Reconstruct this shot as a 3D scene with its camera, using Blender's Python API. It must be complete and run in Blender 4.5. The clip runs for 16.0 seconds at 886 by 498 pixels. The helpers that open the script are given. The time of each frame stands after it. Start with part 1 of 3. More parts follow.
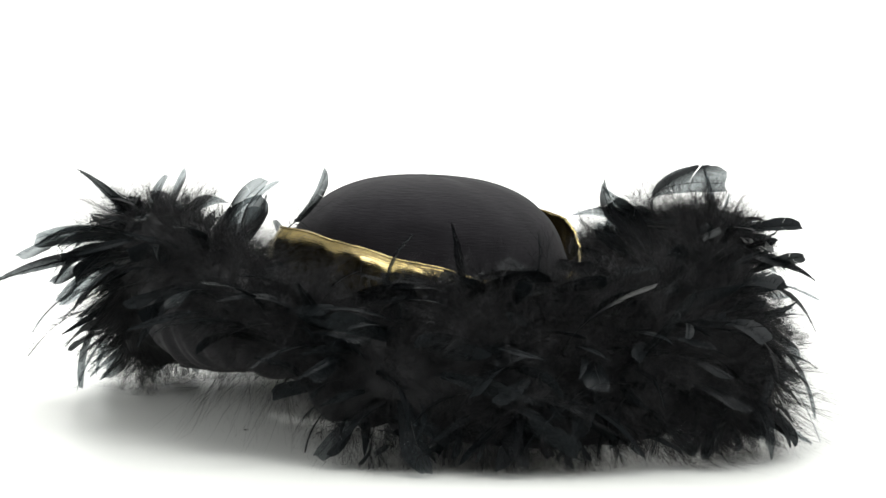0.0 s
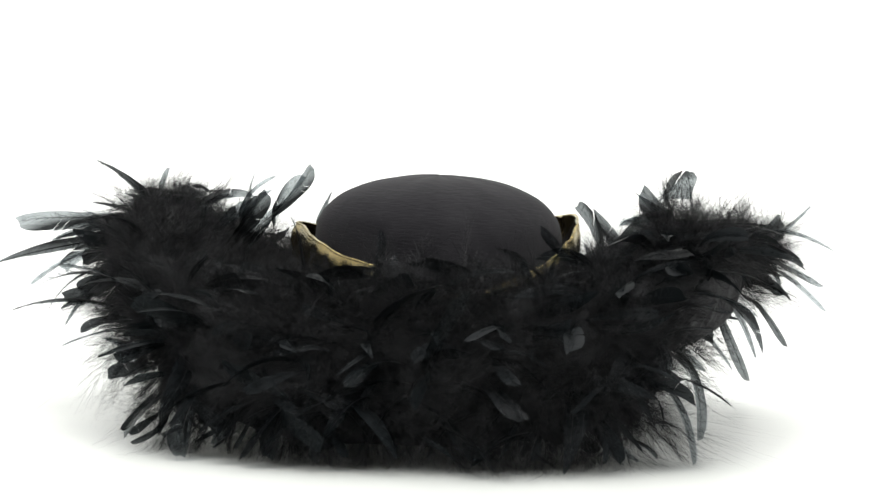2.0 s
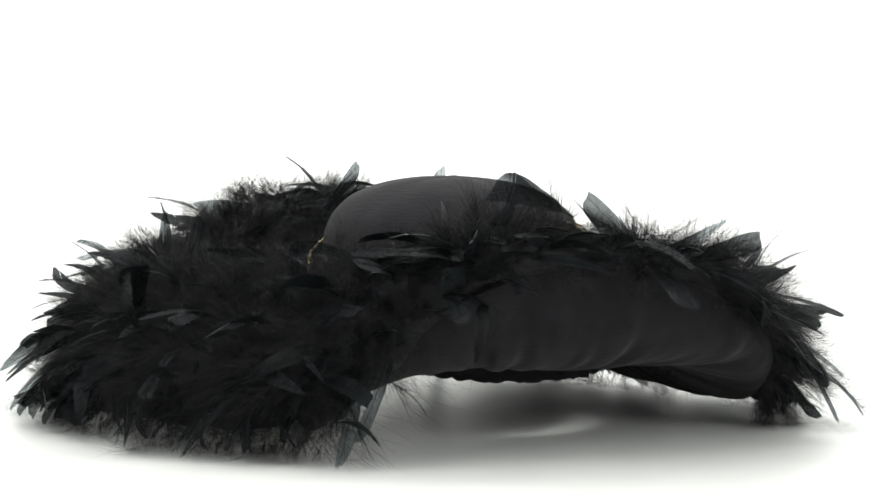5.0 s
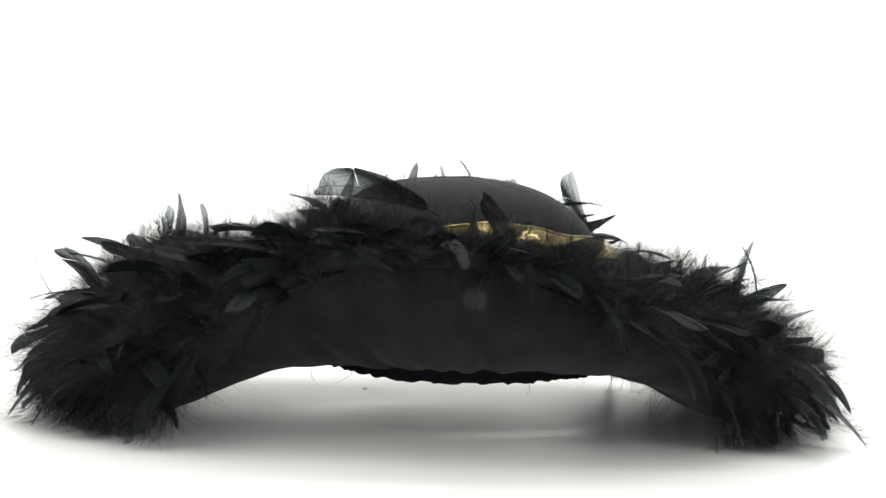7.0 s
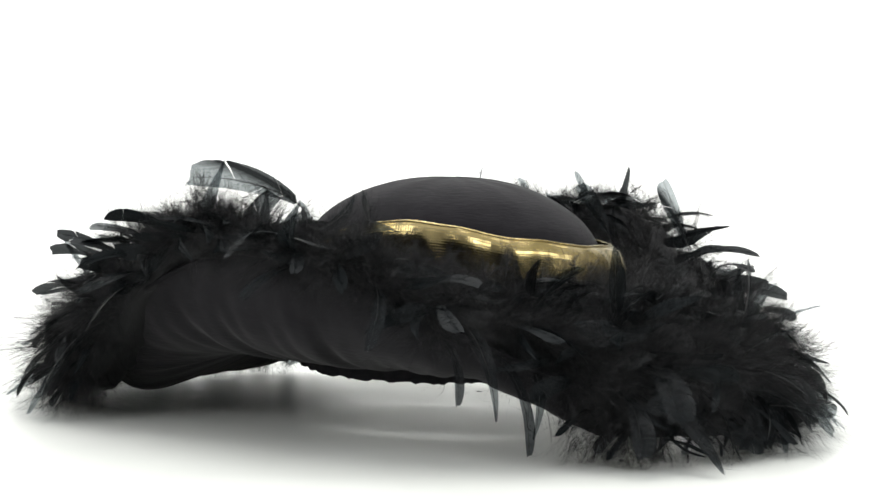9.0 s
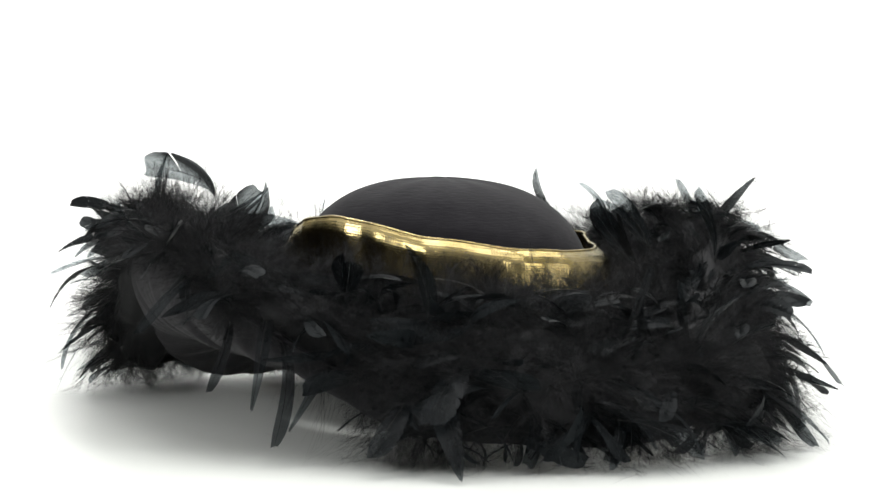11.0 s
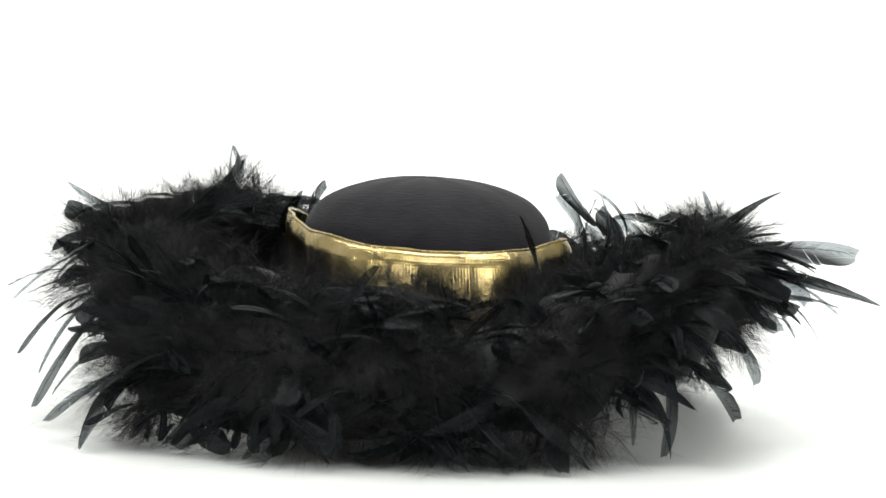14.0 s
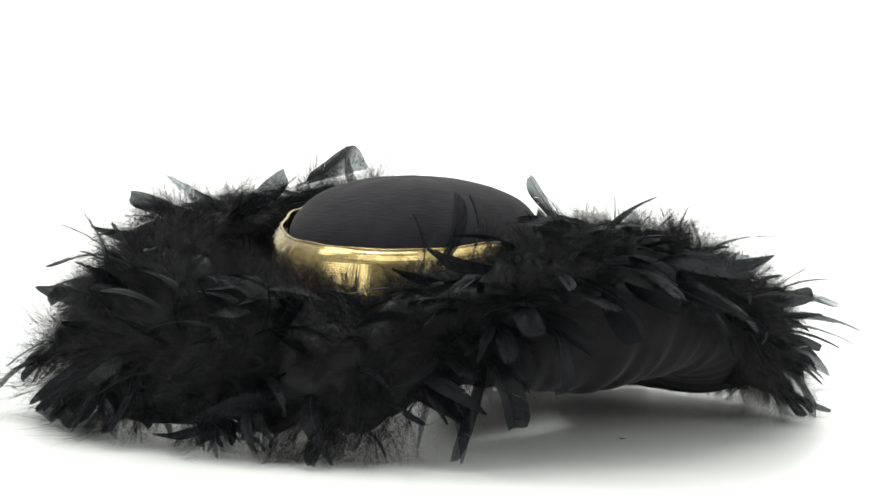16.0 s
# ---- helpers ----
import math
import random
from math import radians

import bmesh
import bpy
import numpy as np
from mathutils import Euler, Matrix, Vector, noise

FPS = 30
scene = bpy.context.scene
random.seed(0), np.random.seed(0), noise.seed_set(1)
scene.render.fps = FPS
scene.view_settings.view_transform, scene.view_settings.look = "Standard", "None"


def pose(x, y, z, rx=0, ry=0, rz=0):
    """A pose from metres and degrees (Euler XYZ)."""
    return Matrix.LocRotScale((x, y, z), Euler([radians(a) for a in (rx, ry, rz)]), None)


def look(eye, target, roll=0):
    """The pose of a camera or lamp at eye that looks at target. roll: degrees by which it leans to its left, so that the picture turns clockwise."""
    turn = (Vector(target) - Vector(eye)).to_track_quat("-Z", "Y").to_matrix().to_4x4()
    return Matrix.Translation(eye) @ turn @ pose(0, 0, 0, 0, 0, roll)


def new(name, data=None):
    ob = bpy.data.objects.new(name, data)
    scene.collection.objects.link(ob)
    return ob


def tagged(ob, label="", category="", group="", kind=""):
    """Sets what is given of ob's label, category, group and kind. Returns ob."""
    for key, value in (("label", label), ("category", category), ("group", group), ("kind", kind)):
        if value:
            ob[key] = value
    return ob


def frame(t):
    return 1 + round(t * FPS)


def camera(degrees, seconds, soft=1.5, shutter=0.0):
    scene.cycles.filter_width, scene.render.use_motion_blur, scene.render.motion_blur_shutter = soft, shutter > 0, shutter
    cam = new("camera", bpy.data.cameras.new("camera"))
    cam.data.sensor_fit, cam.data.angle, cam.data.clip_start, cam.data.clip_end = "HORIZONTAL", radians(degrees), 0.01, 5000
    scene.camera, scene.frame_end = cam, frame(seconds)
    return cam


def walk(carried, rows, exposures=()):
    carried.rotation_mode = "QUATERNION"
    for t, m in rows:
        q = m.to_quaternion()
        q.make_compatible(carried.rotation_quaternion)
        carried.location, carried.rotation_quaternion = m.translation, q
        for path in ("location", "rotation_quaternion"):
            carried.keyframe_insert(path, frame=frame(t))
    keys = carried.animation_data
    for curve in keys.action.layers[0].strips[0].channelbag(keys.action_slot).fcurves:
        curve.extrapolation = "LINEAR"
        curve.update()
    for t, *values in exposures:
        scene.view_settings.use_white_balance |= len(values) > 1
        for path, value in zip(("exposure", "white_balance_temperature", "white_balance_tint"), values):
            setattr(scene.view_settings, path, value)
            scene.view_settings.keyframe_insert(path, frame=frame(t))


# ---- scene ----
# ---- camera: stands still, the hat turns before it ----
cam = camera(16.8, 16.0, soft=1.5)
EYE = look((0.0, -1.9, 0.2468), (0.0057, 0.0, 0.1076), roll=1.66)
walk(cam, [(0.0, EYE), (16.0, EYE)])
PERIOD = 22.72

# ---- light: white studio surroundings and softboxes ----
world = bpy.data.worlds.new("studio")
scene.world = world
world.use_nodes = True
wb = world.node_tree.nodes["Background"]
wb.inputs[0].default_value = (1.0, 1.0, 0.995, 1)
wb.inputs[1].default_value = 0.89


def softbox(name, eye, target, sx, sy, watts, colour=(1, 1, 1)):
    lamp = bpy.data.lights.new(name, "AREA")
    lamp.shape, lamp.size, lamp.size_y, lamp.energy, lamp.color = "RECTANGLE", sx, sy, watts, colour
    ob = new(name, lamp)
    ob.matrix_world = look(eye, target)
    return ob


softbox("softbox_overhead", (0.0, -0.32, 1.45), (0, -0.05, 0), 1.15, 0.75, 8.6)
# fill lamp added out of view, only to bring the paper sweep to white
softbox("backdrop_fill", (0.0, 0.9, 2.2), (0, 2.2, 0.4), 2.4, 0.5, 60)
softbox("softbox_left", (-1.5, -1.5, 0.85), (0, 0, 0.03), 1.0, 0.8, 16.5)
softbox("softbox_right", (1.5, -1.3, 0.85), (0, 0, 0.03), 1.0, 0.8, 15)


# ---- materials ----
def material(name):
    m = bpy.data.materials.new(name)
    m.use_nodes = True
    return m, m.node_tree.nodes, m.node_tree.links, m.node_tree.nodes["Principled BSDF"]


def ramp(nodes, links, source, a, b, lo=0.3, hi=0.7):
    r = nodes.new("ShaderNodeValToRGB")
    r.color_ramp.elements[0].position, r.color_ramp.elements[0].color = lo, (*a, 1)
    r.color_ramp.elements[1].position, r.color_ramp.elements[1].color = hi, (*b, 1)
    links.new(source, r.inputs[0])
    return r.outputs[0]


def noise_node(nodes, links, scale, detail=4.0, stretch=(1, 1, 1)):
    co, mp, n = nodes.new("ShaderNodeTexCoord"), nodes.new("ShaderNodeMapping"), nodes.new("ShaderNodeTexNoise")
    mp.inputs["Scale"].default_value = stretch
    links.new(co.outputs["Object"], mp.inputs[0])
    links.new(mp.outputs[0], n.inputs["Vector"])
    n.inputs["Scale"].default_value, n.inputs["Detail"].default_value = scale, detail
    return n.outputs["Fac"]


def bump(nodes, links, bsdf, height, strength, distance):
    b = nodes.new("ShaderNodeBump")
    b.inputs["Strength"].default_value, b.inputs["Distance"].default_value = strength, distance
    links.new(height, b.inputs["Height"])
    links.new(b.outputs[0], bsdf.inputs["Normal"])


def paper_material():
    m, n, l, p = material("white_paper")
    l.new(ramp(n, l, noise_node(n, l, 2.5), (0.825, 0.83, 0.80), (0.85, 0.855, 0.825)), p.inputs["Base Color"])
    p.inputs["Roughness"].default_value = 0.6
    bump(n, l, p, noise_node(n, l, 900), 0.05, 0.0002)
    return m


def lacquer_material():
    """The turntable's white top: slightly greenish and half glossy, with faint scuffs."""
    m, n, l, p = material("white_lacquer")
    l.new(ramp(n, l, noise_node(n, l, 7, 5), (0.735, 0.755, 0.715), (0.765, 0.78, 0.745)), p.inputs["Base Color"])
    rough = n.new("ShaderNodeMapRange")
    rough.inputs["To Min"].default_value, rough.inputs["To Max"].default_value = 0.30, 0.42
    l.new(noise_node(n, l, 26, 6), rough.inputs["Value"])
    l.new(rough.outputs[0], p.inputs["Roughness"])
    p.inputs["Specular IOR Level"].default_value = 0.45
    return m


def felt_material():
    m, n, l, p = material("black_felt")
    l.new(ramp(n, l, noise_node(n, l, 60, 6), (0.0068, 0.0063, 0.0076), (0.0122, 0.0115, 0.0132)), p.inputs["Base Color"])
    p.inputs["Roughness"].default_value = 0.95
    p.inputs["Specular IOR Level"].default_value = 0.15
    p.inputs["Sheen Weight"].default_value = 0.06
    p.inputs["Sheen Roughness"].default_value = 0.5
    bump(n, l, p, noise_node(n, l, 420, 5, (0.35, 0.35, 2.2)), 0.5, 0.0008)
    return m


def lining_material():
    m, n, l, p = material("black_lining")
    l.new(ramp(n, l, noise_node(n, l, 200), (0.006, 0.006, 0.007), (0.012, 0.011, 0.013)), p.inputs["Base Color"])
    p.inputs["Roughness"].default_value = 0.95
    p.inputs["Specular IOR Level"].default_value = 0.15
    bump(n, l, p, noise_node(n, l, 700), 0.5, 0.0006)
    return m


def gold_material():
    m, n, l, p = material("gold_lame")
    l.new(ramp(n, l, noise_node(n, l, 35, 5), (0.23, 0.18, 0.068), (0.52, 0.42, 0.205)), p.inputs["Base Color"])
    p.inputs["Metallic"].default_value = 1.0
    p.inputs["Roughness"].default_value = 0.20
    uv, mp, ck = n.new("ShaderNodeUVMap"), n.new("ShaderNodeMapping"), n.new("ShaderNodeTexVoronoi")
    mp.inputs["Scale"].default_value = (360, 84, 1)
    l.new(uv.outputs[0], mp.inputs[0])
    l.new(mp.outputs[0], ck.inputs["Vector"])
    ck.inputs["Randomness"].default_value, ck.inputs["Scale"].default_value = 0.12, 1.0
    bump(n, l, p, ck.outputs["Distance"], 0.20, 0.0007)
    return m


def feather_material(name, a, b, clear, rough):
    """Glossy black vane: fine barbs run obliquely off the quill, and it thins out towards its edges."""
    m, n, l, p = material(name)
    info, co, xyz = n.new("ShaderNodeObjectInfo"), n.new("ShaderNodeTexCoord"), n.new("ShaderNodeSeparateXYZ")
    l.new(ramp(n, l, info.outputs["Random"], a, b, 0.1, 0.9), p.inputs["Base Color"])
    p.inputs["Roughness"].default_value = rough
    p.inputs["Specular IOR Level"].default_value = 0.08
    l.new(co.outputs["Object"], xyz.inputs[0])

    def calc(kind, x, y):
        k = n.new("ShaderNodeMath")
        k.operation = kind
        for socket, value in zip(k.inputs, (x, y)):
            if isinstance(value, float):
                socket.default_value = value
            else:
                l.new(value, socket)
        return k.outputs[0]

    off = calc("ABSOLUTE", xyz.outputs["Y"], 0.0)
    along = calc("SUBTRACT", xyz.outputs["X"], calc("MULTIPLY", off, 0.9))
    barbs = n.new("ShaderNodeTexNoise")
    barbs.noise_dimensions = "1D"
    barbs.inputs["Scale"].default_value, barbs.inputs["Detail"].default_value = 55.0, 3.0
    l.new(calc("ADD", along, calc("MULTIPLY", info.outputs["Random"], 9.0)), barbs.inputs["W"])
    bump(n, l, p, barbs.outputs["Fac"], 0.12, 0.004)
    thin = n.new("ShaderNodeMapRange")
    thin.inputs["From Min"].default_value, thin.inputs["From Max"].default_value = 0.02, 0.16
    thin.inputs["To Min"].default_value, thin.inputs["To Max"].default_value = 0.06 * clear, clear
    l.new(calc("MULTIPLY", off, calc("ADD", barbs.outputs["Fac"], 0.6)), thin.inputs["Value"])
    tr, mix = n.new("ShaderNodeBsdfTransparent"), n.new("ShaderNodeMixShader")
    tr.inputs[0].default_value = (0.88, 0.95, 0.98, 1)
    l.new(calc("MULTIPLY", thin.outputs[0], calc("ADD", calc("MULTIPLY", info.outputs["Random"], 0.8), 0.25)), mix.inputs[0])
    l.new(p.outputs[0], mix.inputs[1])
    l.new(tr.outputs[0], mix.inputs[2])
    l.new(mix.outputs[0], n["Material Output"].inputs["Surface"])
    return m


def down_material():
    m, n, l, p = material("black_down")
    g = n.new("ShaderNodeNewGeometry")
    l.new(ramp(n, l, g.outputs["Random Per Island"], (0.003, 0.003, 0.0033), (0.0095, 0.0098, 0.0108), 0.0, 1.0), p.inputs["Base Color"])
    p.inputs["Roughness"].default_value = 0.6
    p.inputs["Specular IOR Level"].default_value = 0.25
    return m


PAPER, LACQUER = paper_material(), lacquer_material()
FELT, LINING, GOLD = felt_material(), lining_material(), gold_material()
VANE = feather_material("black_feather", (0.0028, 0.0033, 0.0037), (0.0054, 0.0072, 0.0080), 0.48, 0.42)
BURIED = feather_material("buried_feather", (0.0028, 0.0033, 0.0037), (0.0054, 0.0072, 0.0080), 0.06, 0.5)
DOWN = down_material()
QUILL = feather_material("dark_quill", (0.008, 0.008, 0.008), (0.035, 0.035, 0.033), 0.0, 0.3)


# ---- mesh helpers ----
def mesh_of(name, verts, faces, mat, smooth=False):
    me = bpy.data.meshes.new(name)
    me.from_pydata([tuple(v) for v in verts], [], [tuple(f) for f in faces])
    me.materials.append(mat)
    if smooth:
        me.polygons.foreach_set("use_smooth", [True] * len(me.polygons))
    me.update()
    return me


def part(name, me, parent, label=""):
    ob = new(name, me)
    ob.parent = parent
    return tagged(ob, label)


def grid_mesh(name, rows, mat, closed=True, uv=False):
    """Rows of equally many points, joined by quads; closed: each row is a ring."""
    k = len(rows[0])
    verts = [v for row in rows for v in row]
    faces, uvs = [], []
    for i in range(len(rows) - 1):
        for j in range(k if closed else k - 1):
            q = (j + 1) % k
            faces.append((i * k + j, i * k + q, (i + 1) * k + q, (i + 1) * k + j))
            uvs += [(j / k, i), ((j + 1) / k, i), ((j + 1) / k, i + 1), (j / k, i + 1)]
    me = mesh_of(name, verts, faces, mat, True)
    if uv:
        layer = me.uv_layers.new(name="UVMap")
        for loop, (a, b) in zip(layer.data, uvs):
            loop.uv = (a, b / (len(rows) - 1))
    return me


def at(r, degrees, z, cx=0.0, cy=0.0):
    return Vector((cx + r * math.cos(radians(degrees)), cy + r * math.sin(radians(degrees)), z))


# ---- the setting: a white paper sweep ----
def sweep():
    profile = [(-3.2, -0.02), (-1.0, -0.02), (0.6, -0.02), (1.6, -0.02)]
    profile += [(1.6 + 0.9 * math.sin(a), -0.02 + 0.9 * (1 - math.cos(a))) for a in np.linspace(0.15, math.pi / 2, 10)]
    profile += [(2.5, 1.6), (2.5, 2.6)]
    rows = [[(x, y, z) for x in np.linspace(-2.6, 2.6, 9)] for y, z in profile]
    ob = new("backdrop", grid_mesh("backdrop", rows, PAPER, closed=False))
    tagged(ob, "white seamless paper sweep behind the turntable", "backdrop", kind="structure")


def turntable():
    table = tagged(new("turntable"), "plain white lacquered round turntable carrying the hat", "turntable")
    for name, label, profile in (("platter", "glossy white top", ((0.0005, 0.0), (0.25, 0.0), (0.494, 0.0), (0.4965, -0.001), (0.497, -0.003), (0.497, -0.012), (0.01, -0.012))),
                                 ("rim", "plain white edge", ((0.4975, -0.003), (0.4995, -0.004), (0.5, -0.006), (0.5, -0.0195), (0.4975, -0.0195), (0.4975, -0.003)))):
        part(name, grid_mesh(name, [[at(r, a * 3.75, z) for a in range(96)] for r, z in profile], LACQUER), table, label)
    return table


# Added out of view: blocks world light behind the camera, darkens gold reflections.
def light_blocker():
    rows = [[(x, y, z) for x, y in ((-2.7, -3.25), (2.7, -3.25), (2.7, -3.35), (-2.7, -3.35))] for z in (-0.02, 1.2, 2.6)]
    m, n, l, p = material("grey_blocker_paint")
    l.new(ramp(n, l, noise_node(n, l, 3), (0.30, 0.30, 0.30), (0.34, 0.34, 0.33)), p.inputs["Base Color"])
    tagged(new("grey_blocker", grid_mesh("grey_blocker", rows, m)), "added unseen grey panel behind the camera, blocks light and darkens reflections", "wall", kind="structure")


sweep()
light_blocker()
TABLE = turntable()

# ---- the hat ----
HAT = tagged(new("hat"), "black felt pirate hat with gold band and black feather trim", "hat")
CX, CY = -0.0045, 0.0126
UP = 20.0  # the direction of one turned-up side; the other lies opposite


def swell(a, middle, spread):
    """A smooth bump round one direction."""
    return math.exp(-((((a - middle + 180) % 360) - 180) / spread) ** 2)


def head_oval(a):
    """The head's oval, as a factor on the round crown: long across the turned-up sides' rear."""
    d = radians(a - 140)
    return 1.085 * 0.875 / math.sqrt((0.875 * math.cos(d)) ** 2 + (1.085 * math.sin(d)) ** 2)


def brim_inner(a):
    c = math.cos(radians(2 * (a - UP)))
    return 0.100, 0.0475 - 0.0055 * c


def brim_edge(a):
    c = math.cos(radians(2 * (a - UP)))
    return 0.204 - 0.019 * c + 0.016 * swell(a, 52, 24.0), 0.061 + 0.049 * c + 0.002 * math.sin(radians(5 * a))


def brim_point(a, s):
    """A point of the brim at direction a, s from 0 at the head to 1 at the edge."""
    (r0, z0), (r1, z1) = brim_inner(a), brim_edge(a)
    c = math.cos(radians(2 * (a - UP)))
    belly = math.sin(math.pi * s)
    outer = math.sin(math.pi * s ** 1.9)
    hang = 0.015 * swell(a, -38, 22.0) * outer + 0.017 * swell(a, 205, 45.0) * belly + 0.011 * swell(a, 80, 18.0) * outer
    r = r0 + (r1 - r0) * s + belly * (0.018 + 0.007 * c + 0.012 * swell(a, 64, 24.0))
    z = z0 + (z1 - z0) * s - belly * (0.010 + (0.008 * c * c if c > 0 else 0.006 * min(1, -2 * c))) - hang
    ripple = 0.0022 * belly * noise.noise((a * 0.11, s * 1.5, 3.0)) + 0.0034 * (1 - s) ** 1.2 * noise.noise((a * 0.3, s * 1.2, 8.0))
    ripple += 0.0026 * (1 - s) ** 2.4 * min(1, 0.3 + 5 * s) * (0.55 + 0.9 * noise.noise((a * 0.07, s * 2.0, 40.0))) * (math.sin(radians(a * 43)) + 0.8 * math.sin(radians(a * 31 + 30))) * max(c, 0.15)
    ripple += 0.0014 * belly * noise.noise((a * 0.22 + 1.5 * s, 0.6 * s, 21.0))
    return at(r + ripple, a, max(z - ripple, 0.0035), CX * (1 - s), CY * (1 - s))


def build_brim():
    n, m = 540, 22
    up = [[brim_point(j * 360 / n, i / m) + Vector((0, 0, 0.0028)) for j in range(n)] for i in range(m + 1)]
    low = [[brim_point(j * 360 / n, i / m) for j in range(n)] for i in range(m, -1, -1)]
    part("brim", grid_mesh("brim", up + low, FELT), HAT, "black felt brim, turned up at both sides")
    rim = []
    for k in range(6):
        b = 2 * math.pi * k / 5
        ring = []
        for j in range(n):
            p = brim_point(j * 360 / n, 1.0) + Vector((0, 0, 0.0014))
            ring.append(p + at(0.0019 * math.cos(b), j * 360 / n, 0.0019 * math.sin(b)))
        rim.append(ring)
    part("brim_piping", grid_mesh("brim_piping", rim, LINING), HAT, "thin black stitched brim edge")


def build_crown():
    profile = [(0.101, 0.030), (0.099, 0.045), (0.0965, 0.065), (0.0935, 0.085), (0.0905, 0.098), (0.0875, 0.107), (0.083, 0.1145), (0.0765, 0.121),
               (0.068, 0.1275), (0.057, 0.1330), (0.044, 0.1372), (0.030, 0.1398), (0.015, 0.1412), (0.001, 0.1417)]
    for _ in range(2):  # round the profile off
        cut = [profile[0]]
        for (r0, z0), (r1, z1) in zip(profile, profile[1:]):
            cut += [(0.75 * r0 + 0.25 * r1, 0.75 * z0 + 0.25 * z1), (0.25 * r0 + 0.75 * r1, 0.25 * z0 + 0.75 * z1)]
        profile = cut + [profile[-1]]
    rings = []
    for r, z in profile:
        r, z = r * 0.965, z + 0.0122
        ring = []
        for j in range(180):
            a = j * 2.0
            low = min(1, max(0, (0.140 - z) / 0.035))
            oval = 1 + 0.02 * math.cos(radians(2 * (a - UP - 90))) * (1 - low) + (head_oval(a) - 1) * low
            d = 0.0007 * noise.noise((math.cos(radians(a)) * 2.2, math.sin(radians(a)) * 2.2, z * 40))
            ring.append(at((r + d) * oval, a, z + d, CX, CY))
        rings.append(ring)
    inner = [[v - Vector((0, 0, 0.003)) - (v - Vector((CX, CY, v.z))) * 0.03 for v in ring] for ring in reversed(rings)]
    part("crown", grid_mesh("crown", rings + inner, FELT), HAT, "rounded black felt crown")


def band_top(a):
    """Height of the band's upper edge: it dips over one end of the hat."""
    marks = ((-180, 0.115), (-158, 0.119), (-120, 0.113), (-84, 0.100), (-50, 0.086), (-13, 0.108), (22, 0.130), (45, 0.131), (80, 0.121), (110, 0.1145), (180, 0.115))
    a = (a + 180) % 360 - 180
    return sum(np.interp(a + d, [m[0] for m in marks], [m[1] for m in marks]) for d in (-8, -4, 0, 4, 8)) / 5


def build_band():
    n = 240
    outer, inner = [], []
    for i in range(45):
        s = i / 44
        ro, ri = [], []
        for j in range(n):
            a = j * 360 / n
            top = band_top(a) + 0.0012 * math.sin(radians(a * 4 + 40)) + 0.0016 * noise.noise((a * 0.06, 0, 0))
            stand = 0.0015 + 0.003 * max(0, math.sin(radians(a - 50))) ** 2
            fold = 0.0017 * noise.noise((a * 0.11 + s * 1.2, s * 2.0, 7)) + 0.0008 * noise.noise((a * 0.4, s * 4.0, 3)) + 0.0013 * math.exp(-((a - 112) / 2.5) ** 2) * (1 - 0.4 * s)
            z = 0.060 + (top - 0.060) * s
            roll = max(0, s - 0.84) / 0.16
            lean = 0.10 * swell(a, 40, 45.0) - 0.38 * swell(a, 145, 45.0)
            flap = 0.008 * swell(a, 196, 9.0) * s
            r = 0.0975 * head_oval(a) + (z - 0.105) * lean + stand * s + fold + flap - 0.0070 * roll ** 2 * (0.35 + 0.65 * swell(a, 125, 70.0))
            ro.append(at(r, a, z, CX, CY))
            ri.append(at(r - 0.0011, a, z, CX, CY))
        outer.append(ro)
        inner.append(ri)
    lip = [at((v - Vector((CX, CY, v.z))).length - 0.0006, j * 360 / n, v.z + 0.0008, CX, CY) for j, v in enumerate(outer[-1])]
    part("hat_band", grid_mesh("hat_band", outer + [lip] + inner[::-1], GOLD, uv=True), HAT, "shiny woven gold lame hat band with a folded top edge")
    hem = []
    for j in range(n):
        v = outer[-1][j]
        flat = Vector((v.x - CX, v.y - CY, 0)).normalized()
        thick = 0.0008 + 0.0004 * noise.noise((j * 0.15, 2.0, 0))
        hem.append([v + flat * (thick * math.cos(b)) + Vector((0, 0, thick * math.sin(b))) for b in np.linspace(0, 2 * math.pi, 8, endpoint=False)])
    part("band_hem", grid_mesh("band_hem", [[hem[j][k] for j in range(n)] for k in (0, 1, 2, 3, 4, 5, 6, 7, 0)], GOLD, uv=True), HAT, "folded gold hem along the band's top")


def build_lining():
    n = 220
    rnd = random.Random(4)
    rows = []
    for i in range(5):
        s = i / 4
        ring = []
        for j in range(n):
            a = j * 360 / n
            c = math.cos(radians(2 * (a - UP)))
            low = 0.0335 + 0.0012 * (1 - c) + 0.006 * swell(a, -45, 30) + (rnd.uniform(-0.0011, 0.0009) if i == 4 else 0)
            ring.append(at(0.1000 - 0.001 * s + 0.0005 * math.sin(j * 0.9), a, 0.054 + (low - 0.054) * s, CX, CY))
        rows.append(ring)
    back = [[v - (v - Vector((CX, CY, v.z))) * 0.02 for v in ring] for ring in reversed(rows)]
    part("lining", grid_mesh("lining", rows + back, LINING), HAT, "ragged-edged black head lining")


build_brim()
build_crown()
build_band()
build_lining()


def loose_strand(a, length, lean, seed):
    """A single hair of down hanging below the brim."""
    rows = []
    for i in range(7):
        s = i / 6
        c = at(0.100 + 0.004 * s, a + lean * s * s + 0.6 * math.sin(5 * s + seed), 0.038 - length * s)
        w = 0.00022 * (1 - 0.75 * s)
        rows.append([c + Vector((w * math.cos(b), w * math.sin(b), 0)) for b in (0, 2.1, 4.2)])
    part("loose_strand", grid_mesh("loose_strand", rows, LINING), HAT)


